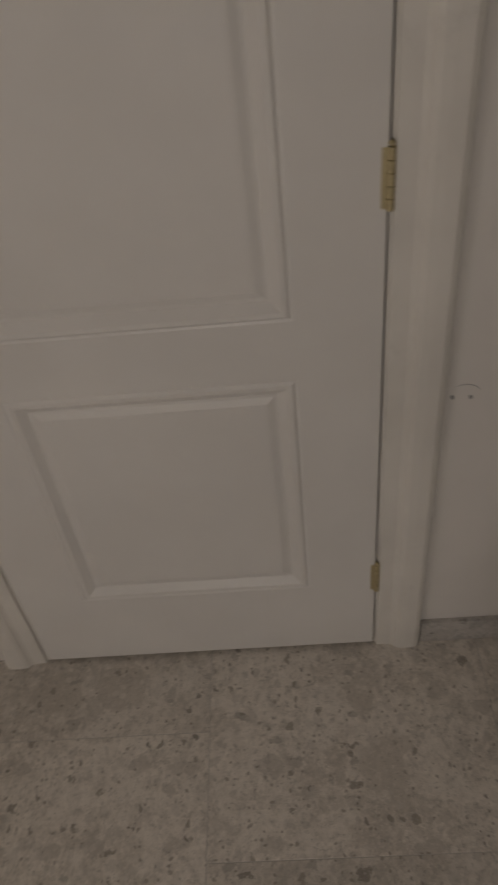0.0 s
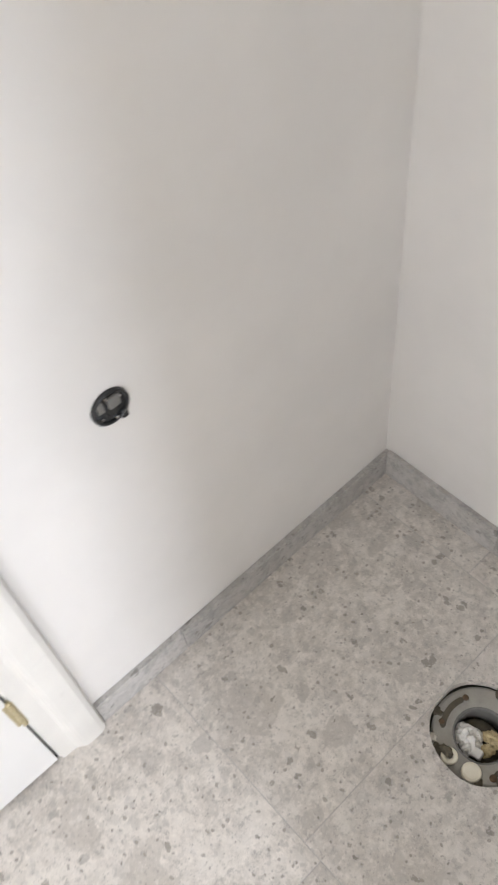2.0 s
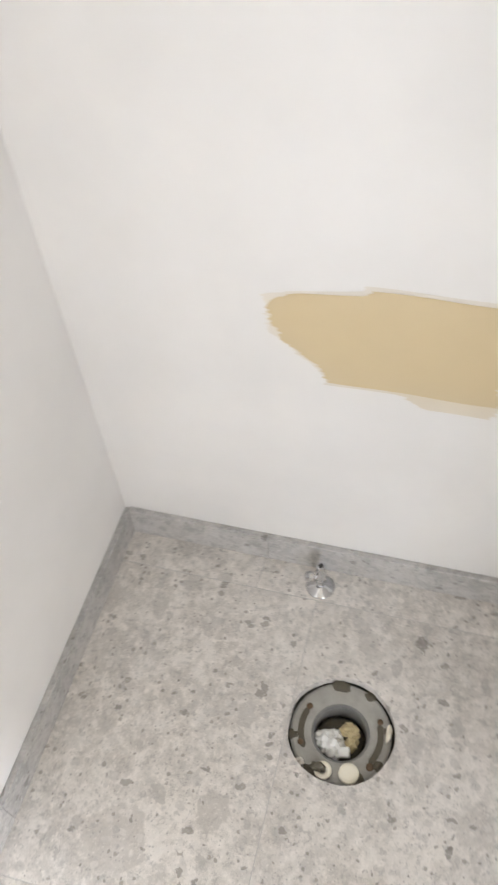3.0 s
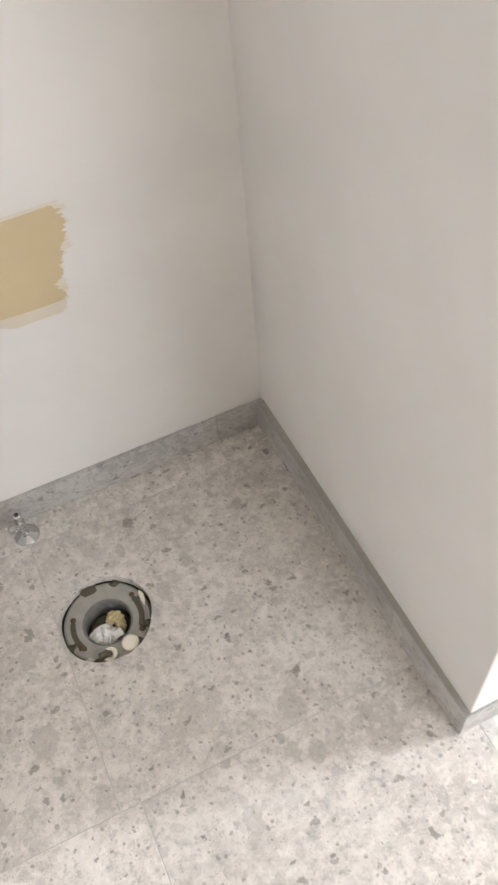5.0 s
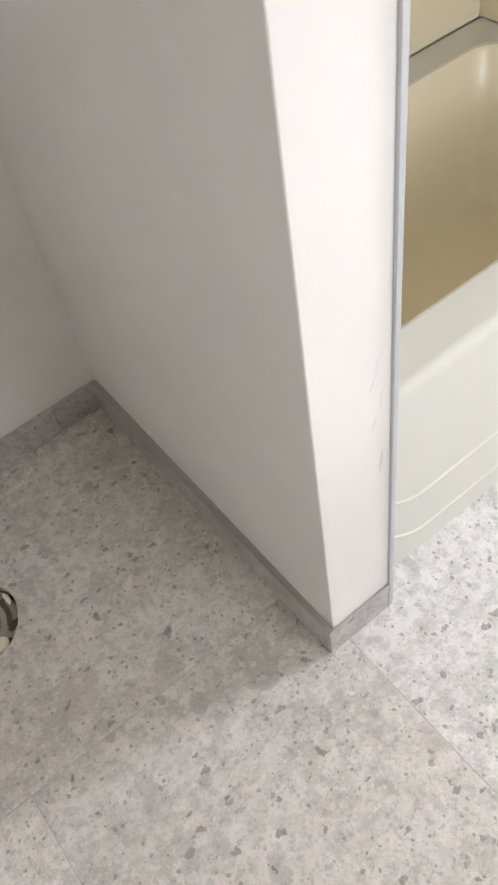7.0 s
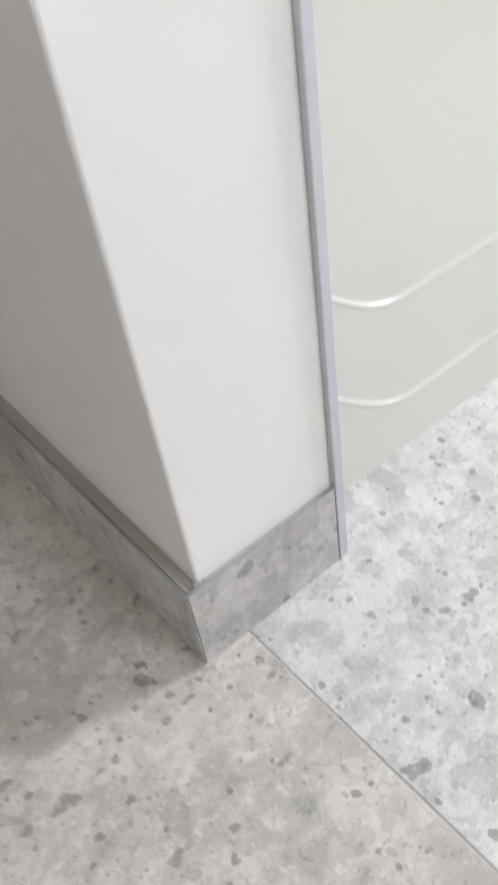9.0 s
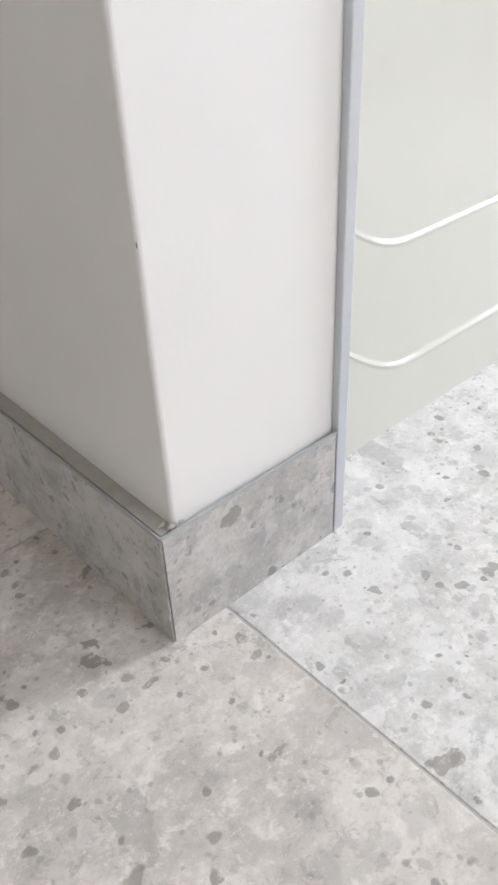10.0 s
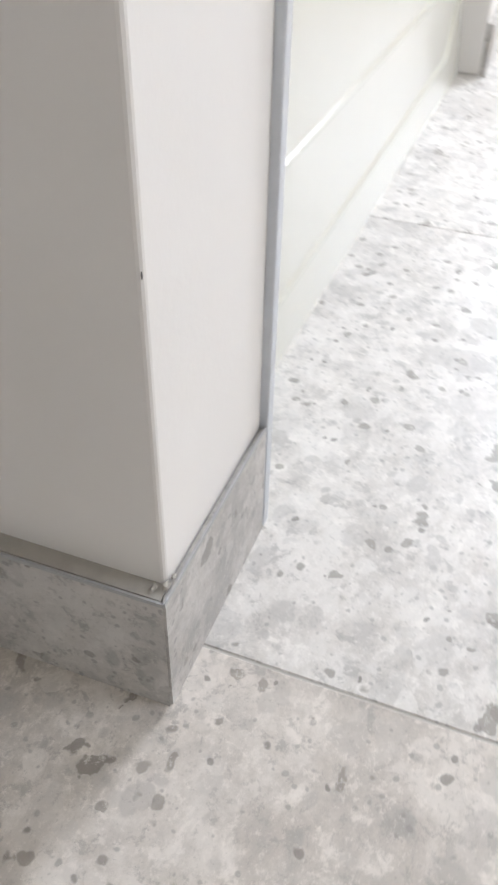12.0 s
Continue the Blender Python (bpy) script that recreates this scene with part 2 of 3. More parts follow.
def lump(radius, at, squash, seed, rough=0.25, sub=3):
    """A crumpled lump."""
    bm = bmesh.new()
    bmesh.ops.create_icosphere(bm, subdivisions=sub, radius=1.0)
    for v in bm.verts:
        d = v.co.normalized()
        k = 1 + rough * (noise.noise(d * 1.7 + Vector((seed, 0, 0))) + 0.6 * noise.noise(d * 4.1 + Vector((0, seed, 0))))
        v.co = Vector((d.x * squash[0], d.y * squash[1], d.z * squash[2])) * radius * k + Vector(at)
    return bm


def thing(name, at=(0, 0, 0)):
    e = new(name)
    e.empty_display_size = 0.05
    e.location = at
    return e


def structure(ob, label, category):
    return tagged(ob, label, category, kind="structure")


# ---------------------------------------------------------------- plan of the room
DOOR_Y0, DOOR_Y1, DOOR_H = -1.666, -0.910, 2.04   # door opening in the west wall
PX0, PX1, PY = 1.027, 1.030, -0.8260               # alcove face of the partition: at the back wall, at its end; the end's place
PE = 1.163                                        # tub side of the partition
BX, BY = 1.0175, -0.8305      # outer corner of the partition's baseboard
BB_LOW, BB_H, BB_T = 0.079, 0.087, 0.012                         # tile baseboard

# west wall with the door opening
bm = bmesh.new()
add_box(bm, (-0.12, DOOR_Y1, 0), (0, 0.0, ROOM_H))
add_box(bm, (-0.12, ROOM_S, 0), (0, DOOR_Y0, ROOM_H))
add_box(bm, (-0.12, DOOR_Y0, DOOR_H + 0.01), (0, DOOR_Y1, ROOM_H))
wall_w = structure(link("wall_west", bm, MAT_WALL), "off-white painted plaster wall holding the panelled door", "wall")
wall_n = structure(link("wall_north", box((-0.12, 0, 0), (ROOM_E + 0.12, 0.12, ROOM_H)), MAT_WALL), "off-white painted plaster wall behind the toilet place", "wall")
# East and south walls and the ceiling stay out of view, added to shape bounce.
bm = bmesh.new()
add_box(bm, (ROOM_E, ROOM_S, 0), (ROOM_E + 0.12, 0, 0.82))
add_box(bm, (ROOM_E, ROOM_S, 2.0), (ROOM_E + 0.12, 0, ROOM_H))
add_box(bm, (ROOM_E, ROOM_S, 0.82), (ROOM_E + 0.12, -1.75, 2.0))
add_box(bm, (ROOM_E, -1.09, 0.82), (ROOM_E + 0.12, 0, 2.0))
wall_e = structure(link("wall_east", bm, MAT_BOUNCE), "unseen wall coloured tan for warm bounce, with a daylight window", "wall")
bm = bmesh.new()
add_box(bm, (-0.12, ROOM_S - 0.12, 0), (1.17, ROOM_S, ROOM_H))
add_box(bm, (2.23, ROOM_S - 0.12, 0), (ROOM_E + 0.12, ROOM_S, ROOM_H))
add_box(bm, (1.17, ROOM_S - 0.12, 0), (2.23, ROOM_S, 0.68))
add_box(bm, (1.17, ROOM_S - 0.12, 2.02), (2.23, ROOM_S, ROOM_H))
wall_s = structure(link("wall_south", bm, MAT_BOUNCE), "unseen wall coloured tan for warm bounce, with a wide window", "wall")
ceiling = structure(link("ceiling", box((-0.12, ROOM_S - 0.12, ROOM_H), (ROOM_E + 0.12, 0.12, ROOM_H + 0.1)), MAT_CEIL), "unseen ceiling tinted tan for warm bounce", "ceiling")


def window(name, pose_m, w, h):
    win = thing(name)
    structure(win, "white framed window with clear daylight panes", "window")
    f = 0.04
    for lo, hi in (((-w / 2, -0.03, -h / 2), (w / 2, 0.03, -h / 2 + f)), ((-w / 2, -0.03, h / 2 - f), (w / 2, 0.03, h / 2)),
                   ((-w / 2, -0.03, -h / 2 + f), (-w / 2 + f, 0.03, h / 2 - f)), ((w / 2 - f, -0.03, -h / 2 + f), (w / 2, 0.03, h / 2 - f))):
        part("window_frame", box(lo, hi, 0.004), MAT_TRIM, win)
    pane = part("pane", box((-w / 2 + f, -0.004, -h / 2 + f), (w / 2 - f, 0.004, h / 2 - f)), MAT_GLASS, win)
    pane.visible_shadow = False
    win.matrix_world = pose_m
    return win


window("window_1", pose(ROOM_E + 0.08, -1.42, 1.41, 0, 0, 90), 0.66, 1.18)
window("window_2", pose(1.70, ROOM_S - 0.08, 1.35), 1.06, 1.34)

# partition between toilet place and tub, slightly out of square
bm = extrude_profile([(PX0, 0.0), (PX1, PY), (PE, PY), (PE, 0.0)], "z", 0.0, ROOM_H)
vert_edges = [e for e in bm.edges if abs(e.verts[0].co.z - e.verts[1].co.z) > 1 and abs(e.verts[0].co.y - PY) < 1e-4]
bmesh.ops.bevel(bm, geom=vert_edges, offset=0.0025, segments=3, affect="EDGES", profile=0.5)
partition = structure(link("wall_partition", bm, MAT_WALL), "off-white plastered partition with a bright end", "wall")


# ---------------------------------------------------------------- door
def panel_door():
    door = thing("door_1", (0, (DOOR_Y0 + DOOR_Y1) / 2, 0.012))
    structure(door, "closed white painted two-panel door with brass hinges", "door")
    y0, y1, z0, z1 = DOOR_Y0 + 0.004, DOOR_Y1 - 0.004, 0.012, DOOR_H - 0.003
    front, back = 0.011, -0.024
    panels = [(-1.527, -1.046, 0.237, 0.803), (-1.527, -1.046, 0.916, 1.91)]
    bm = bmesh.new()
    ys = [y0, panels[0][0], panels[0][1], y1]
    zs = [z0, panels[0][2], panels[0][3], panels[1][2], panels[1][3], z1]
    steps = [(0.0, 0.0), (0.004, -0.0015), (0.010, 0.0025), (0.018, 0.0015), (0.034, -0.009), (0.040, -0.0085), (0.052, -0.004), (0.058, -0.0035)]
    for i in range(3):
        for j in range(5):
            a, b, c, d = ys[i], ys[i + 1], zs[j], zs[j + 1]
            if i == 1 and j in (1, 3):
                loops = []
                for o, dep in steps:
                    loops.append([bm.verts.new((front + dep, y, z)) for y, z in ((a + o, c + o), (b - o, c + o), (b - o, d - o), (a + o, d - o))])
                for p, q in zip(loops, loops[1:]):
                    for k in range(4):
                        bm.faces.new((p[k], p[(k + 1) % 4], q[(k + 1) % 4], q[k]))
                bm.faces.new(loops[-1])
            else:
                bm.faces.new([bm.verts.new((front, y, z)) for y, z in ((a, c), (b, c), (b, d), (a, d))])
    bmesh.ops.remove_doubles(bm, verts=bm.verts, dist=1e-5)
    rim = [e for e in bm.edges if e.is_boundary]
    r = bmesh.ops.extrude_edge_only(bm, edges=rim)
    bmesh.ops.translate(bm, vec=(back - front, 0, 0), verts=[g for g in r["geom"] if isinstance(g, bmesh.types.BMVert)])
    bmesh.ops.holes_fill(bm, edges=[e for e in bm.edges if e.is_boundary])
    inv = Matrix.Translation(-door.location)
    bm.transform(inv)
    part("leaf", bm, MAT_DOOR, door)
    for z in (1.083, 0.215, 1.80):
        hinge = thing("hinge", (0.013, DOOR_Y1 - 0.0005, z))
        hinge.parent = door
        hinge.location = Vector(hinge.location) - door.location
        tagged(hinge, "aged brass butt hinge with knuckles")
        for k in range(5):
            part("knuckle", lathe([(0, 0.001), (0.0050, 0.001), (0.0056, 0.002), (0.0056, 0.0165), (0.0050, 0.0175), (0, 0.0175)], 16, at=(0, 0, 0.0176 * k)), MAT_BRASS, hinge, smooth=False)
        part("pin_tip", lathe([(0, 0.0), (0.004, 0.0), (0.005, 0.003), (0.003, 0.006), (0, 0.007)], 14, at=(0, 0, 0.089)), MAT_BRASS, hinge)
        part("leaf_plate", box((-0.012, -0.012, 0.002), (-0.0015, 0.012, 0.086)), MAT_BRASS, hinge)
    return door


panel_door()

# frame of the door: jamb behind, casing in front, right and left
jamb = thing("door_frame", (0, 0, 0))
structure(jamb, "white painted door casing with worn plaster edge", "door frame")
part("jamb", box((-0.12, DOOR_Y1, 0), (0.006, DOOR_Y1 + 0.012, DOOR_H + 0.012), 0.002), MAT_TRIM, jamb)
part("jamb", box((-0.12, DOOR_Y0 - 0.012, 0), (0.006, DOOR_Y0, DOOR_H + 0.012), 0.002), MAT_TRIM, jamb)
# Added dark sheet across the opening, so the gaps round the leaf read as shade.
part("dark_gap_backing", box((-0.045, DOOR_Y0, 0), (-0.028, DOOR_Y1, DOOR_H), 0.0), MAT_DARK, jamb)


def casing_profile(y_in, side):
    """Flat inner band, rounded step and a flat outer band that dies into the wall."""
    pts = [(0.0, 0.0), (0.010, 0.0), (0.012, 0.002), (0.013, 0.030), (0.016, 0.036), (0.021, 0.041), (0.024, 0.048), (0.025, 0.062), (0.0245, 0.083), (0.020, 0.092), (0.012, 0.096), (0.0, 0.097)]
    return [(x, y_in + side * d) for x, d in pts]


part("casing", extrude_profile(casing_profile(DOOR_Y1 + 0.004, 1), "z", 0.0, DOOR_H + 0.05), MAT_TRIM, jamb)
part("casing", extrude_profile(casing_profile(DOOR_Y0 - 0.004, -1), "z", 0.0, DOOR_H + 0.05), MAT_TRIM, jamb)
part("casing", box((0.0, DOOR_Y0 - 0.10, DOOR_H + 0.051), (0.024, DOOR_Y1 + 0.10, DOOR_H + 0.14), 0.004), MAT_TRIM, jamb)

# ---------------------------------------------------------------- tub
TUB_X0, TUB_X1, TUB_Y, TUB_H = PE + 0.004, 2.262, -0.779, 0.428


def apron_y(z):
    return TUB_Y + 0.110 * z


def smooth(a, b, x):
    t = min(1, max(0, (x - a) / (b - a)))
    return t * t * (3 - 2 * t)


def sweep(x):
    """How far the embossed lines rise towards both ends of the apron."""
    return 0.075 * (1 - smooth(TUB_X0, TUB_X0 + 0.16, x)) ** 1.4 + 0.060 * smooth(TUB_X1 - 0.16, TUB_X1 - 0.03, x) ** 1.4


def bathtub():
    tub = thing("bathtub", ((TUB_X0 + TUB_X1) / 2, -0.4, 0))
    tagged(tub, "glossy almond acrylic bathtub with two embossed apron lines", "bathtub")
    inv = Matrix.Translation(-tub.location)
    bm = bmesh.new()
    nx, vs = 110, [0.0, 0.01, 0.02, 0.03]
    for v0 in (0.052, 0.150):
        vs += [v0 - 0.014] + [v0 + 0.0011 * k for k in range(-8, 9)] + [v0 + 0.014]
    vs += [0.08, 0.095, 0.11, 0.125] + [0.18 + 0.016 * k for k in range(15)] + [TUB_H - 0.020]
    vs = sorted(vs)
    rows = []
    for v in vs:
        row = []
        for i in range(nx + 1):
            x = TUB_X0 + (TUB_X1 - TUB_X0) * (i / nx if i < 40 else 40 / nx + (i - 40) / nx)
            z = v + sweep(x) * smooth(0.0, 0.045, v) * (1 - smooth(0.17, 0.36, v))
            y = apron_y(z)
            for v0 in (0.052, 0.150):
                y += 0.0027 * smooth(v0 - 0.0016, v0 + 0.0024, v) - 0.0013 * math.exp(-((v - v0) / 0.0019) ** 2)
            row.append(bm.verts.new((x, y, z)))
        rows.append(row)
    zs = vs
    y_top = rows[-1][nx // 2].co.y
    for k in range(1, 7):     # rounded shoulder into the rim
        a = math.pi / 2 * k / 6
        rows.append([bm.verts.new((v.co.x, y_top + 0.020 * (1 - math.cos(a)), TUB_H - 0.020 + 0.020 * math.sin(a))) for v in rows[len(zs) - 1]])
    for a, b in zip(rows, rows[1:]):
        for i in range(nx):
            bm.faces.new((a[i], a[i + 1], b[i + 1], b[i]))
    bm.transform(inv)
    part("apron", bm, MAT_TUB, tub, smooth=True)
    # rim and basin from nested rounded rectangles
    y_in = y_top + 0.020
    cx, x_half = (TUB_X0 + TUB_X1) / 2, (TUB_X1 - TUB_X0) / 2
    cy, y_half = (y_in - 0.012) / 2, (-0.012 - y_in) / 2

    def ring(bm, inset_x, inset_y, z, rad):
        pts, n = [], 12
        hx, hy = x_half - inset_x, y_half - inset_y
        for sx, sy, a0 in ((1, 1, 0), (-1, 1, 90), (-1, -1, 180), (1, -1, 270)):
            for k in range(n):
                a = radians(a0 + 90 * k / (n - 1))
                pts.append(bm.verts.new((cx + sx * (hx - rad) + rad * math.cos(a), cy + sy * (hy - rad) + rad * math.sin(a), z)))
        return pts

    bm = bmesh.new()
    loops = [ring(bm, *p) for p in ((0, 0, TUB_H, 0.002), (0.06, 0.080, TUB_H + 0.001, 0.07), (0.066, 0.086, TUB_H - 0.001, 0.075), (0.072, 0.092, TUB_H - 0.009, 0.08),
                                    (0.085, 0.11, 0.29, 0.09), (0.10, 0.125, 0.12, 0.10), (0.14, 0.17, 0.065, 0.10), (0.20, 0.22, 0.058, 0.08))]
    for a, b in zip(loops, loops[1:]):
        n = len(a)
        for k in range(n):
            bm.faces.new((a[k], a[(k + 1) % n], b[(k + 1) % n], b[k]))
    bm.faces.new(loops[-1])
    bm.transform(inv)
    rim = bm.copy()
    # Split off the rim; the basin's colour carries the bounced light.
    bmesh.ops.delete(bm, geom=[f for f in bm.faces if all(v.co.z > TUB_H - 0.0015 for v in f.verts)], context="FACES")
    bmesh.ops.delete(rim, geom=[f for f in rim.faces if not all(v.co.z > TUB_H - 0.0015 for v in f.verts)], context="FACES")
    part("basin", bm, MAT_ALMOND_BOUNCE, tub, "almond basin with bounced light put into its colour", smooth=True)
    part("rim", rim, MAT_TUB, tub)
    return tub


bathtub()
# surround panels above the tub
sur = thing("tub_surround", ((PE + TUB_X1) / 2, -0.01, TUB_H + 0.003))
tagged(sur, "almond acrylic wall surround above the bathtub", "tub surround")
inv = Matrix.Translation(-sur.location)
for lo, hi in (((PE + 0.013, -0.011, TUB_H + 0.003), (TUB_X1 - 0.013, 0.0, 1.95)), ((PE + 0.001, -0.60, TUB_H + 0.003), (PE + 0.012, 0.0, 1.95)), ((TUB_X1 - 0.012, -0.60, TUB_H + 0.003), (TUB_X1 - 0.001, 0.0, 1.95))):
    bm = box(lo, hi, 0.003)
    bm.transform(inv)
    part("panel", bm, MAT_ALMOND_BOUNCE, sur)
for z in (0.62, 0.95, 1.30):
    bm = box((PE + 0.014, -0.022, z), (TUB_X1 - 0.014, -0.0112, z + 0.02), 0.005)
    bm.transform(inv)
    part("ledge", bm, MAT_ALMOND_BOUNCE, sur)

# end wall of the tub place
stub = structure(link("wall_tub_end", box((TUB_X1 + 0.001, -0.812, 0), (TUB_X1 + 0.13, 0.0, ROOM_H), 0.003), MAT_WALL), "white painted wall end beside the bathtub", "wall")

# grey metal edge strip on the partition's end
strip = structure(link("edge_trim", box((PE - 0.0026, BY - 0.0008, 0.0), (PE + 0.0065, PY + 0.0010, ROOM_H), 0.0010), MAT_STEEL), "grey brushed metal edge strip from floor to ceiling", "edge trim")
strip_back = structure(link("trim", box((PE + 0.0005, PY + 0.0012, 0.0), (PE + 0.003, -0.60, ROOM_H), 0.0), MAT_STEEL), "grey metal trim flange beside the tub", "trim")

# ---------------------------------------------------------------- toilet place
FX, FY, FR = 0.517, -0.320, 0.095


def closet_flange():
    fl = thing("toilet_flange", (FX, FY, -0.02))
    tagged(fl, "open grey toilet floor flange with rusty slots in the tile", "toilet flange")
    part("ring", lathe([(0.050, -0.010), (0.050, -0.002), (0.053, 0.001), (0.060, 0.002), (0.086, 0.002), (0.0905, 0.0), (0.0905, -0.010)], 56), MAT_IRON, fl, smooth=False)
    part("pipe", lathe([(0.0525, 0.0005), (0.050, 0.0005), (0.0475, -0.004), (0.046, -0.0985), (0.0, -0.0985), (0.0, -0.1095), (0.053, -0.1095)], 48), MAT_GREYPL, fl)
    for a0, a1 in ((155, 215), (-35, 25)):
        bm = bmesh.new()
        n = 14
        ins, outs = [], []
        for k in range(n + 1):
            a = radians(a0 + (a1 - a0) * k / n)
            w = 0.0055 if 0 < k < n else 0.002
            ins.append(bm.verts.new(((0.071 - w) * math.cos(a), (0.071 - w) * math.sin(a), 0.0026)))
            outs.append(bm.verts.new(((0.071 + w) * math.cos(a), (0.071 + w) * math.sin(a), 0.0026)))
        for k in range(n):
            bm.faces.new((ins[k], ins[k + 1], outs[k + 1], outs[k]))
        r = bmesh.ops.extrude_face_region(bm, geom=list(bm.faces))
        bmesh.ops.translate(bm, vec=(0, 0, 0.0012), verts=[g for g in r["geom"] if isinstance(g, bmesh.types.BMVert)])
        part("bolt_slot", bm, MAT_DIRT, fl, "dirt-filled curved bolt slot")
    for a, r, s in ((152, 0.072, 0.006), (206, 0.074, 0.0055), (28, 0.074, 0.0055), (-38, 0.076, 0.007)):
        c = Vector((r * math.cos(radians(a)), r * math.sin(radians(a)), 0.0025))
        part("screw", lathe([(0, 0.0035), (s * 0.6, 0.0032), (s, 0.0012), (s, 0.0)], 12, at=c), MAT_RUST, fl, "rusty screw head")
    # left-over caulk and wax round the ring
    for a, s, mat in ((100, 1.5, MAT_DIRT), (62, 1.0, MAT_DIRT), (-60, 1.4, MAT_DIRT), (-115, 1.5, MAT_DIRT), (15, 1.0, MAT_DIRT), (195, 1.0, MAT_DIRT), (-30, 1.1, MAT_DIRT)):
        part("wax_residue", lump(0.011 * s, (0.086 * math.cos(radians(a)), 0.086 * math.sin(radians(a)), 0.001), (1.0, 0.8, 0.35), a, 0.5, 2), mat, fl, "dark old wax residue")
    part("wax_residue", lump(0.012, (0.083, 0.018, 0.006), (0.45, 1.4, 0.5), 3.3, 0.3, 2), MAT_CAP, fl, "white caulk crumb")
    part("wax_residue", lump(0.009, (-0.060, -0.066, 0.004), (1.0, 0.8, 0.5), 8.3, 0.3, 2), MAT_CAULK, fl, "white caulk crumb")
    return fl


closet_flange()

# rags in the pipe mouth
rag = thing("crumpled_rag", (FX - 0.005, FY - 0.012, -0.057))
tagged(rag, "crumpled white rag stuffed into the drain pipe", "rag")
for at, r, sq, sd in (((-0.020, -0.002, 0.012), 0.020, (1.1, 0.9, 0.8), 1.3), ((-0.002, -0.010, 0.014), 0.017, (0.9, 1.1, 0.9), 4.7), ((-0.008, 0.010, 0.006), 0.018, (1.2, 0.8, 0.7), 7.9)):
    part("fold", lump(r, at, sq, sd, 0.55), MAT_TISSUE, rag)
bm = box((-0.010, -0.009, -0.012), (0.010, 0.009, 0.012), 0.003)
bm.transform(pose(0.017, -0.014, 0.018, 12, -8, 10))
part("folded_wad", bm, MAT_TISSUE, rag)
foam = thing("foam_piece", (FX + 0.016, FY + 0.014, -0.057))
tagged(foam, "torn tan foam piece inside the drain pipe", "foam")
part("chunk", lump(0.015, (0, 0, 0.016), (1.1, 0.9, 0.9), 2.2, 0.5), MAT_SPONGE, foam)
part("chunk", lump(0.012, (0.006, -0.018, 0.012), (0.9, 1.1, 0.9), 5.2, 0.5), MAT_SPONGE, foam)
sludge = tagged(link("sludge", lathe([(0, 0.010), (0.02, 0.012), (0.040, 0.006), (0.0455, 0.0), (0, -0.002)], 28, at=(FX, FY, -0.063), wobble=lambda a, h: 0.04 * math.sin(3 * a)), MAT_DIRT, smooth=True), "dark sludge lying in the drain pipe", "sludge")

# bolt caps lying on the ring
cap = tagged(link("bolt_cap", lathe([(0, 0.007), (0.012, 0.0068), (0.0168, 0.0055), (0.0182, 0.002), (0.0182, 0.0), (0, 0.0)], 32, at=(FX + 0.027, FY - 0.067, -0.0165)), MAT_CAP, smooth=False), "round cream plastic bolt cap lying on the flange", "bolt cap")
bm = lathe([(0.006, 0.0), (0.006, 0.003), (0.009, 0.005), (0.0145, 0.0045), (0.016, 0.002), (0.016, 0.0), (0.006, 0.0)], 28, at=(FX - 0.018, FY - 0.072, -0.0165))
washer = tagged(link("plastic_washer", bm, MAT_CAP), "cream plastic washer half covered in dirt", "washer")
dirt = tagged(link("dirt_clump", lump(0.013, (FX - 0.027, FY - 0.069, -0.011), (1.1, 0.7, 0.5), 6.1, 0.45, 2), MAT_DIRT), "dark crumbled dirt on the flange", "dirt")


def shutoff_valve():
    v = thing("shutoff_valve", (0.424, -0.051, 0.0))
    tagged(v, "chrome water shut-off valve on a round floor escutcheon", "valve")
    part("escutcheon", lathe([(0, 0.010), (0.010, 0.010), (0.013, 0.008), (0.020, 0.004), (0.0275, 0.0018), (0.0285, 0.0), (0, 0.0)], 40), MAT_CHROME, v, smooth=True)
    part("stub_pipe", lathe([(0, 0.008), (0.0078, 0.008), (0.0078, 0.030), (0, 0.030)], 24), MAT_CHROME, v, smooth=False)
    part("nut", lathe([(0, 0.024), (0.0112, 0.024), (0.0118, 0.026), (0.0118, 0.036), (0.0112, 0.038), (0, 0.038)], 6), MAT_CHROME, v)
    part("body", lathe([(0, 0.036), (0.0088, 0.036), (0.0105, 0.040), (0.0105, 0.058), (0.0085, 0.062), (0.0085, 0.066), (0.0098, 0.068), (0.0098, 0.080), (0.0085, 0.082), (0.0048, 0.082), (0.0046, 0.070), (0, 0.070)], 28), MAT_CHROME, v, smooth=False)
    # Dark plug in the bore: the outlet's inner shade given as colour.
    part("outlet_shade", lathe([(0, 0.0825), (0.0052, 0.0825), (0.0052, 0.0745), (0, 0.0745)], 20), MAT_DARK, v, "dark plug for the shade in the open outlet")
    part("stem", lathe([(0, 0.006), (0.0062, 0.006), (0.0062, 0.018), (0, 0.018)], 18, axis=(-0.85, -0.5, 0.1), at=(0, 0, 0.050)), MAT_CHROME, v)
    bm = lathe([(0, 0.016), (0.008, 0.0162), (0.0122, 0.019), (0.0122, 0.027), (0.008, 0.031), (0, 0.0315)], 24, axis=(-0.85, -0.5, 0.1), at=(0, 0, 0.050), wobble=lambda a, h: 0.18 * math.cos(2 * a))
    part("handle", bm, MAT_CHROME, v, smooth=False)
    return v


shutoff_valve()


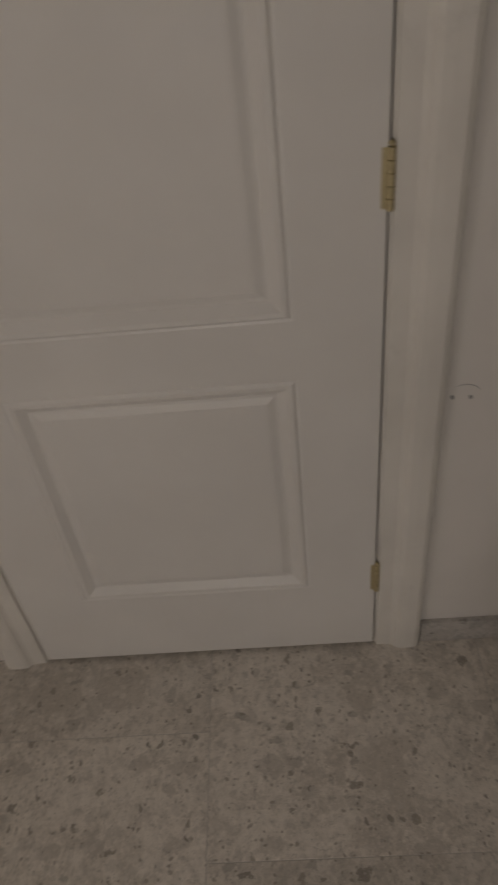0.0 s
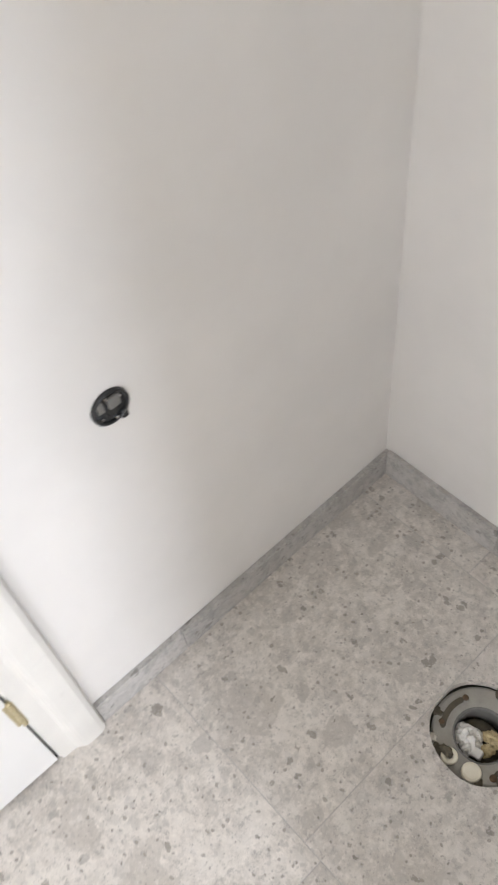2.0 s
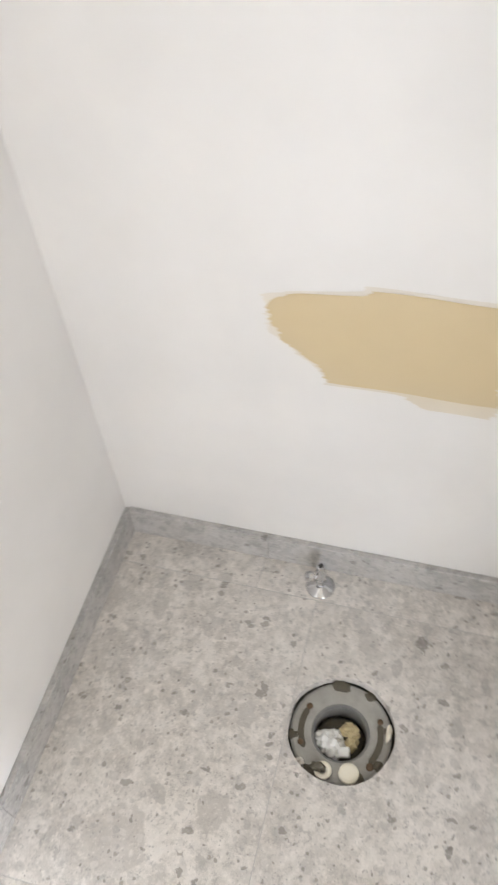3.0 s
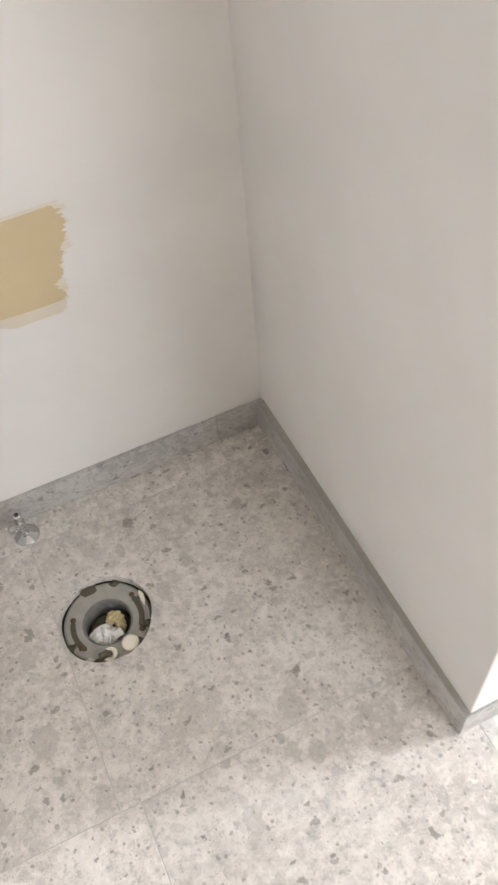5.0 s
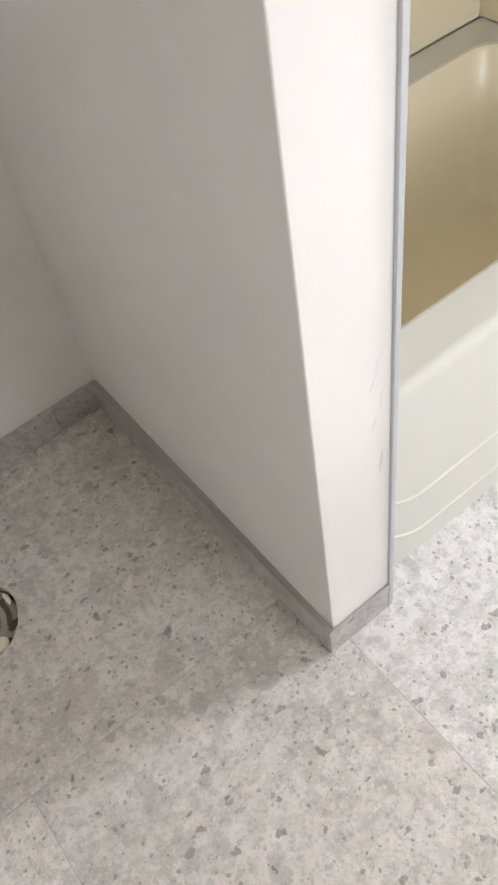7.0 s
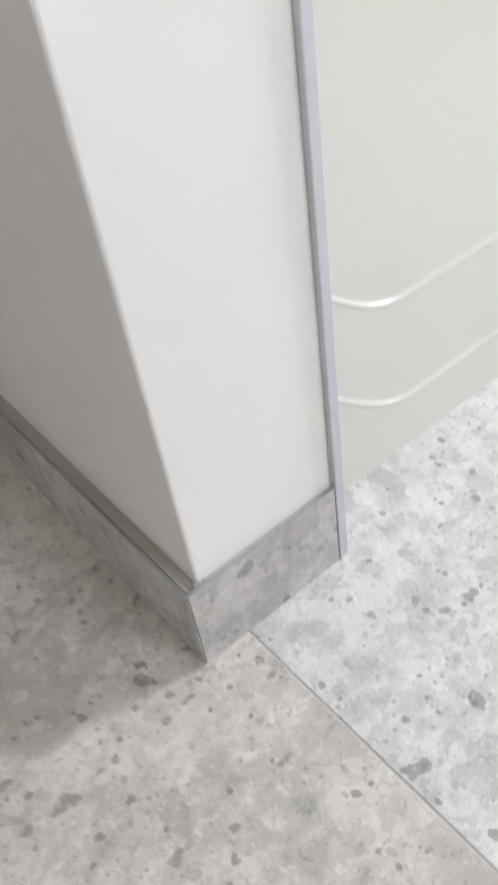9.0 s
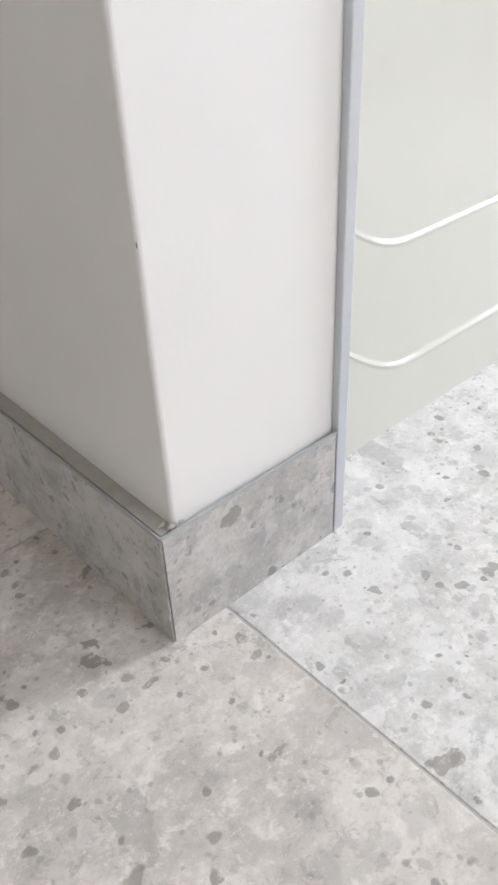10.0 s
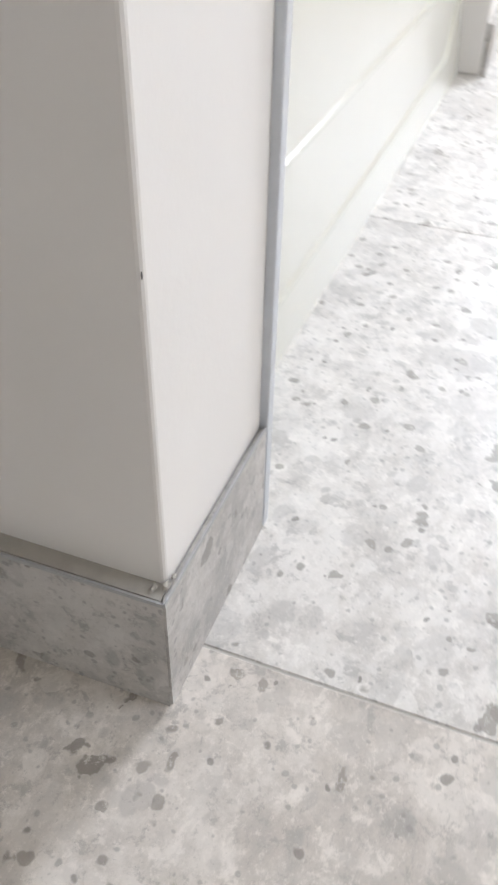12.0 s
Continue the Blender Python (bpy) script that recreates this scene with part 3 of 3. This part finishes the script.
def wall_box():
    """Round black fitting left in the wall where a holder hung."""
    b = thing("wall_mount", (0.0, -0.581, 0.729))
    tagged(b, "round black plastic mount recessed in the plaster wall", "wall mount")
    X = (1, 0, 0)
    part("back_plate", lathe([(0, 0.0015), (0.026, 0.0015), (0.0265, 0.0)], 36, X), MAT_BLACK, b)
    part("rim", lathe([(0.0255, 0.001), (0.0262, 0.005), (0.0285, 0.0062), (0.0310, 0.005), (0.0318, 0.0005), (0.0255, 0.0005)], 44, X), MAT_BLACK, b, smooth=False)
    part("bracket", box((0.0016, -0.004, -0.002), (0.007, 0.017, 0.020), 0.002), MAT_GREYPL, b, "grey inner bracket")
    part("bracket", box((0.0016, -0.021, -0.001), (0.005, -0.010, 0.019), 0.002), MAT_GREYPL, b, "grey inner bracket")
    part("socket", lathe([(0, 0.0045), (0.008, 0.0045), (0.009, 0.0016)], 5, X, at=(0, 0.001, -0.010)), MAT_DARK, b)
    part("tab", box((0.0005, 0.012, -0.036), (0.005, 0.023, -0.018), 0.0015), MAT_BLACK, b)
    for y, z in ((-0.018, -0.012), (-0.004, 0.021), (0.017, 0.012), (0.004, -0.024)):
        part("screw", lathe([(0, 0.0065), (0.002, 0.0062), (0.0027, 0.005), (0.0027, 0.0015)], 12, X, at=(0, y, z)), MAT_CHROME, b)
    b.scale = (1.0, 0.92, 0.92)
    return b


wall_box()

# two old screw holes and a pencilled arc beside the casing
for y, z in ((-0.796, 0.731), (-0.766, 0.729)):
    hole = tagged(link("screw_hole", lathe([(0, 0.0008), (0.0034, 0.0008), (0.0042, 0.0004)], 14, (1, 0, 0), at=(0, y, z), wobble=lambda a, h: 0.2 * math.sin(2 * a + 1)), MAT_GRAPHITE), "old grey screw hole in the plaster", "screw hole", "old screw holes")
bm = bmesh.new()
prev = None
for k in range(13):
    a = radians(55 + 95 * k / 12)
    w = 0.0009 * math.sin(math.pi * (k + 0.6) / 13.2)
    y, z = -0.776 - 0.030 * math.cos(a), 0.727 + 0.030 * math.sin(a)
    q = [bm.verts.new((0.0006, -0.776 - (0.03 + s * w) * math.cos(a), 0.727 + (0.03 + s * w) * math.sin(a))) for s in (-1, 1)]
    if prev:
        bm.faces.new((prev[0], q[0], q[1], prev[1]))
    prev = q
tagged(link("pencil_mark", bm, MAT_GRAPHITE), "faint grey pencilled arc on the plaster", "pencil mark")


def brushed_patch(name, x_left, x_right, z_top, z_bot, depth, mat, seed, ragged):
    """Rows of bristle marks; the ends follow two soft curves with ragged bristles."""
    bm = bmesh.new()
    n = 90
    prev = None
    for k in range(n + 1):
        t = k / n
        z = z_top + (z_bot - z_top) * t
        xl = x_left(t) + ragged * (noise.noise(Vector((t * 9, seed, 0))) + 0.7 * noise.noise(Vector((t * 45, seed, 3))))
        xr = x_right(t) + ragged * (noise.noise(Vector((t * 8, seed, 7))) + 0.9 * noise.noise(Vector((t * 38, seed, 5))))
        row = []
        m = 34
        for i in range(m + 1):
            s = i / m
            x = xl + (xr - xl) * s
            wave = 0.006 * noise.noise(Vector((x * 7, seed, 1))) * (1 - abs(2 * t - 1) * 0)
            row.append(bm.verts.new((x, -depth, z + wave)))
        if prev:
            for i in range(m):
                bm.faces.new((prev[i], prev[i + 1], row[i + 1], row[i]))
        prev = row
    return link(name, bm, mat)


def left_end(t):
    return 0.336 + 0.110 * (1 - smooth(0.035, 0.125, t)) + 0.030 * (1 - smooth(0.10, 0.20, t)) + 0.085 * smooth(0.35, 1.0, t) ** 1.3


def right_end(t):
    return 0.704 - 0.036 * smooth(0.2, 0.9, t) - 0.012 * smooth(0, 0.06, 0.06 - t)


patch = tagged(brushed_patch("paint_patch", left_end, right_end, 0.728, 0.542, 0.0011, MAT_TAN, 2.0, 0.012), "tan test paint brushed on the white wall", "paint patch")
halo = tagged(brushed_patch("paint_halo", lambda t: left_end(min(1, t * 1.05)) - 0.007, lambda t: right_end(t) + 0.006, 0.734, 0.536, 0.0005, MAT_HALO, 4.0, 0.016), "thin worn tan paint edge on the wall", "paint halo")
smear = tagged(brushed_patch("paint_smear", lambda t: 0.47 + 0.10 * t, lambda t: 0.682 - 0.02 * t, 0.572, 0.514, 0.0007, MAT_SMEAR, 6.0, 0.012), "thin pale tan paint smear on the wall", "paint smear")

# ---------------------------------------------------------------- floor, tiles and baseboards
floor = structure(link("floor", box((-0.12, ROOM_S - 0.12, -0.20), (ROOM_E + 0.12, 0.12, -0.130)), MAT_DIRT), "large grey conglomerate stone-look floor tiles with thin grout joints", "floor")
GAP = 0.0008
ROWS = [(-0.083, 0.0, 0.30), (-0.683, -0.083, 0.422), (-1.283, -0.683, 0.460), (-1.883, -1.283, 0.20), (ROOM_S, -1.883, 0.5)]


def tile_mesh(x0, x1, y0, y1, hole=None):
    bm = bmesh.new()
    top, low = 0.0, -0.0215
    if not hole:
        add_box(bm, (x0, y0, low), (x1, y1, top))
        edges = [e for e in bm.edges if all(abs(v.co.z) < 1e-6 for v in e.verts)]
        bmesh.ops.bevel(bm, geom=edges, offset=0.0007, segments=1, affect="EDGES")
        return bm
    n = 72
    ring = []
    for k in range(n):
        a = math.tau * k / n
        r = hole[2] * (1 + 0.010 * math.sin(5 * a + 1) + 0.012 * noise.noise(Vector((7 * math.cos(a), 7 * math.sin(a), 0))))
        ring.append((max(x0 + 0.002, hole[0] + r * math.cos(a)), hole[1] + r * math.sin(a)))
    outer = [(x0, y0), (x1, y0), (x1, y1), (x0, y1)]
    ov = [bm.verts.new((*p, top)) for p in outer]
    rv = [bm.verts.new((*p, top)) for p in ring]
    oe = [bm.edges.new((ov[k], ov[(k + 1) % 4])) for k in range(4)]
    re_ = [bm.edges.new((rv[k], rv[(k + 1) % n])) for k in range(n)]
    bmesh.ops.triangle_fill(bm, use_beauty=True, edges=oe + re_)
    inside = [f for f in bm.faces if (f.calc_center_median().xy - Vector(hole[:2])).length < hole[2] * 0.8]
    bmesh.ops.delete(bm, geom=inside, context="FACES_ONLY")
    rims = [e for e in bm.edges if e.is_boundary]
    r = bmesh.ops.extrude_edge_only(bm, edges=rims)
    bmesh.ops.translate(bm, vec=(0, 0, low), verts=[g for g in r["geom"] if isinstance(g, bmesh.types.BMVert)])
    return bm


for y0, y1, x_first in ROWS:
    x = x_first
    while x > -0.1:
        x -= 0.6
    while x < ROOM_E:
        a, b = max(x, 0.0), min(x + 0.6, ROOM_E)
        if b - a > 0.03:
            hole = (FX, FY, FR) if a < FX < b and y0 < FY < y1 else None
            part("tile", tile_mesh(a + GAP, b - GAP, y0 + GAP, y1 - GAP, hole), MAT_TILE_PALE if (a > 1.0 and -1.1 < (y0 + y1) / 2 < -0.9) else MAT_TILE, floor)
            if a > 0.01:
                part("grout_line", box((a - GAP, y0, -0.021), (a + GAP, y1, -0.0007)), MAT_GROUT, floor)
        x += 0.6
    part("grout_line", box((0.0, y0 - GAP, -0.0212), (ROOM_E, y0 + GAP, -0.0008)), MAT_GROUT, floor)


def skirting(name, run, label, breaks, height=BB_LOW):
    """Tile baseboard pieces along a straight run from one plan point to another, standing out to the left of the run."""
    (xa, ya), (xb, yb) = run
    d = Vector((xb - xa, yb - ya, 0))
    length = d.length
    d.normalize()
    m = Matrix.Translation((xa, ya, 0)) @ Matrix(((d.x, -d.y, 0), (d.y, d.x, 0), (0, 0, 1))).to_4x4()
    root = thing(name)
    root.matrix_world = m
    structure(root, label, "baseboard")
    cuts = [0.0] + [b for b in breaks if b < length] + [length]
    for a, b in zip(cuts, cuts[1:]):
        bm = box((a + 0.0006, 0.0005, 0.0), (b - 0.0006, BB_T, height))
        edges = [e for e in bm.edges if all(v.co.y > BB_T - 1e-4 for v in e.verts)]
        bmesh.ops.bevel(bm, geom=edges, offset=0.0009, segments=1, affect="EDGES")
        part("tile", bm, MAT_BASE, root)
    return root


# runs go so that the room lies on their left
skirting("baseboard_west", ((0.0, -0.0), (0.0, -0.8090)), "grey stone-look tile baseboard along the plaster wall", [0.6], 0.073)
skirting("baseboard_north", ((PX0, 0.0), (BB_T, 0.0)), "grey stone-look tile baseboard behind the toilet place", [0.12, 0.72])


def thick_skirting(name, pts, label, cuts_at, side):
    """Baseboard of the partition: a plan quad drawn up, cut into pieces, with a metal lip on its outer top edge."""
    root = thing(name)
    structure(root, label, "baseboard")
    (a0, a1), (b0, b1) = pts           # inner and outer line, each from start to end

    def at(line, t):
        return Vector(line[0]).lerp(Vector(line[1]), t)

    cuts = [0.0] + cuts_at + [1.0]
    for s, e in zip(cuts, cuts[1:]):
        g = 0.0007 / (Vector(b1) - Vector(b0)).length
        q = [at((a0, a1), s + g), at((a0, a1), e - g), at((b0, b1), e - g), at((b0, b1), s + g)]
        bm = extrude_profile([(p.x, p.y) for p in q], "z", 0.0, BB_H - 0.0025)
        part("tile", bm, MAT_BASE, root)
    w = 0.0014 / (Vector(b0) - Vector(a0)).length
    i0, i1 = Vector(b0).lerp(Vector(a0), w), Vector(b1).lerp(Vector(a1), w)
    bm = extrude_profile([(p.x, p.y) for p in (i0, i1, Vector(b1), Vector(b0))], "z", BB_H - 0.0024, BB_H)
    part("metal_lip", bm, MAT_LIP, root, "thin grey metal lip")
    return root


side_run = thick_skirting("baseboard_partition", (((PX1 + 0.002, PY + 0.001), (PX0 + 0.001, -BB_T - 0.0005)), ((BX, BY), (PX0 - 0.018, -BB_T - 0.0005))), "grey stone-look tile baseboard with a caulked ledge along the partition", [0.28], 1)
link_top = extrude_profile([(PX1 + 0.002, PY - 0.001), (PX0 + 0.001, -BB_T - 0.001), (PX0 - 0.0155, -BB_T - 0.001), (BX + 0.0028, BY + 0.0028)], "z", BB_H - 0.0024, BB_H - 0.0012)
part("mortar_ledge", link_top, MAT_LEDGE, side_run, "smoothed beige mortar ledge")
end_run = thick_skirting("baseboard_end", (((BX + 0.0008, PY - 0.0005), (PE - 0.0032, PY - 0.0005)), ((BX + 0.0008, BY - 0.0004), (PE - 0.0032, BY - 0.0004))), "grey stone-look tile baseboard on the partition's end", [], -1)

skirting("baseboard_tub_end", ((TUB_X1 + 0.13, -0.8125), (TUB_X1 + 0.002, -0.8125)), "grey stone-look tile baseboard on the wall end", [])


MAT_SCUFF = painted("grey_scuff", (0.70, 0.674, 0.644), 0.62, 0.06, 0.10)
for k, (x, z, w, h, lean) in enumerate(((1.141, 0.685, 0.007, 0.022, -12), (1.130, 0.652, 0.003, 0.014, -20), (1.146, 0.615, 0.004, 0.020, -8), (1.133, 0.575, 0.004, 0.014, -24), (1.144, 0.480, 0.003, 0.024, -6))):
    bm = lathe([(0, 0.0005), (0.6, 0.0005), (1.0, 0.0002)], 28, (0, -1, 0), wobble=lambda a, h, k=k: 0.35 * noise.noise(Vector((2.2 * math.cos(a), 2.2 * math.sin(a), 5.0 * k))))
    bmesh.ops.scale(bm, vec=(w, 1, h), verts=bm.verts)
    bm.transform(pose(x, PY, z, 0, -lean, 0))
    tagged(link("scuff_mark", bm, MAT_SCUFF), "faint grey scuff on the white plaster end", "scuff mark", "scuffs on the partition")
nick = tagged(link("nick", lump(0.0009, (PX1 + 0.0004, PY + 0.0006, 0.2510), (0.4, 0.4, 1.8), 3.0, 0.3, 2), MAT_GREYPL), "small dark nick in the plaster corner", "nick")
for k, (x, y, r) in enumerate(((PX1 - 0.0015, PY - 0.001, 0.0017), (PX1 - 0.005, PY + 0.004, 0.0014), (PX1 + 0.005, PY - 0.0018, 0.0011))):
    tagged(link("plaster_crumb", lump(r, (x, y, BB_H + 0.0006), (1.6, 1.1, 0.5), 4.0 + k, 0.6, 2), MAT_LEDGE), "grey mortar crumb on the baseboard ledge", "plaster crumb", "plaster crumbs on the ledge")
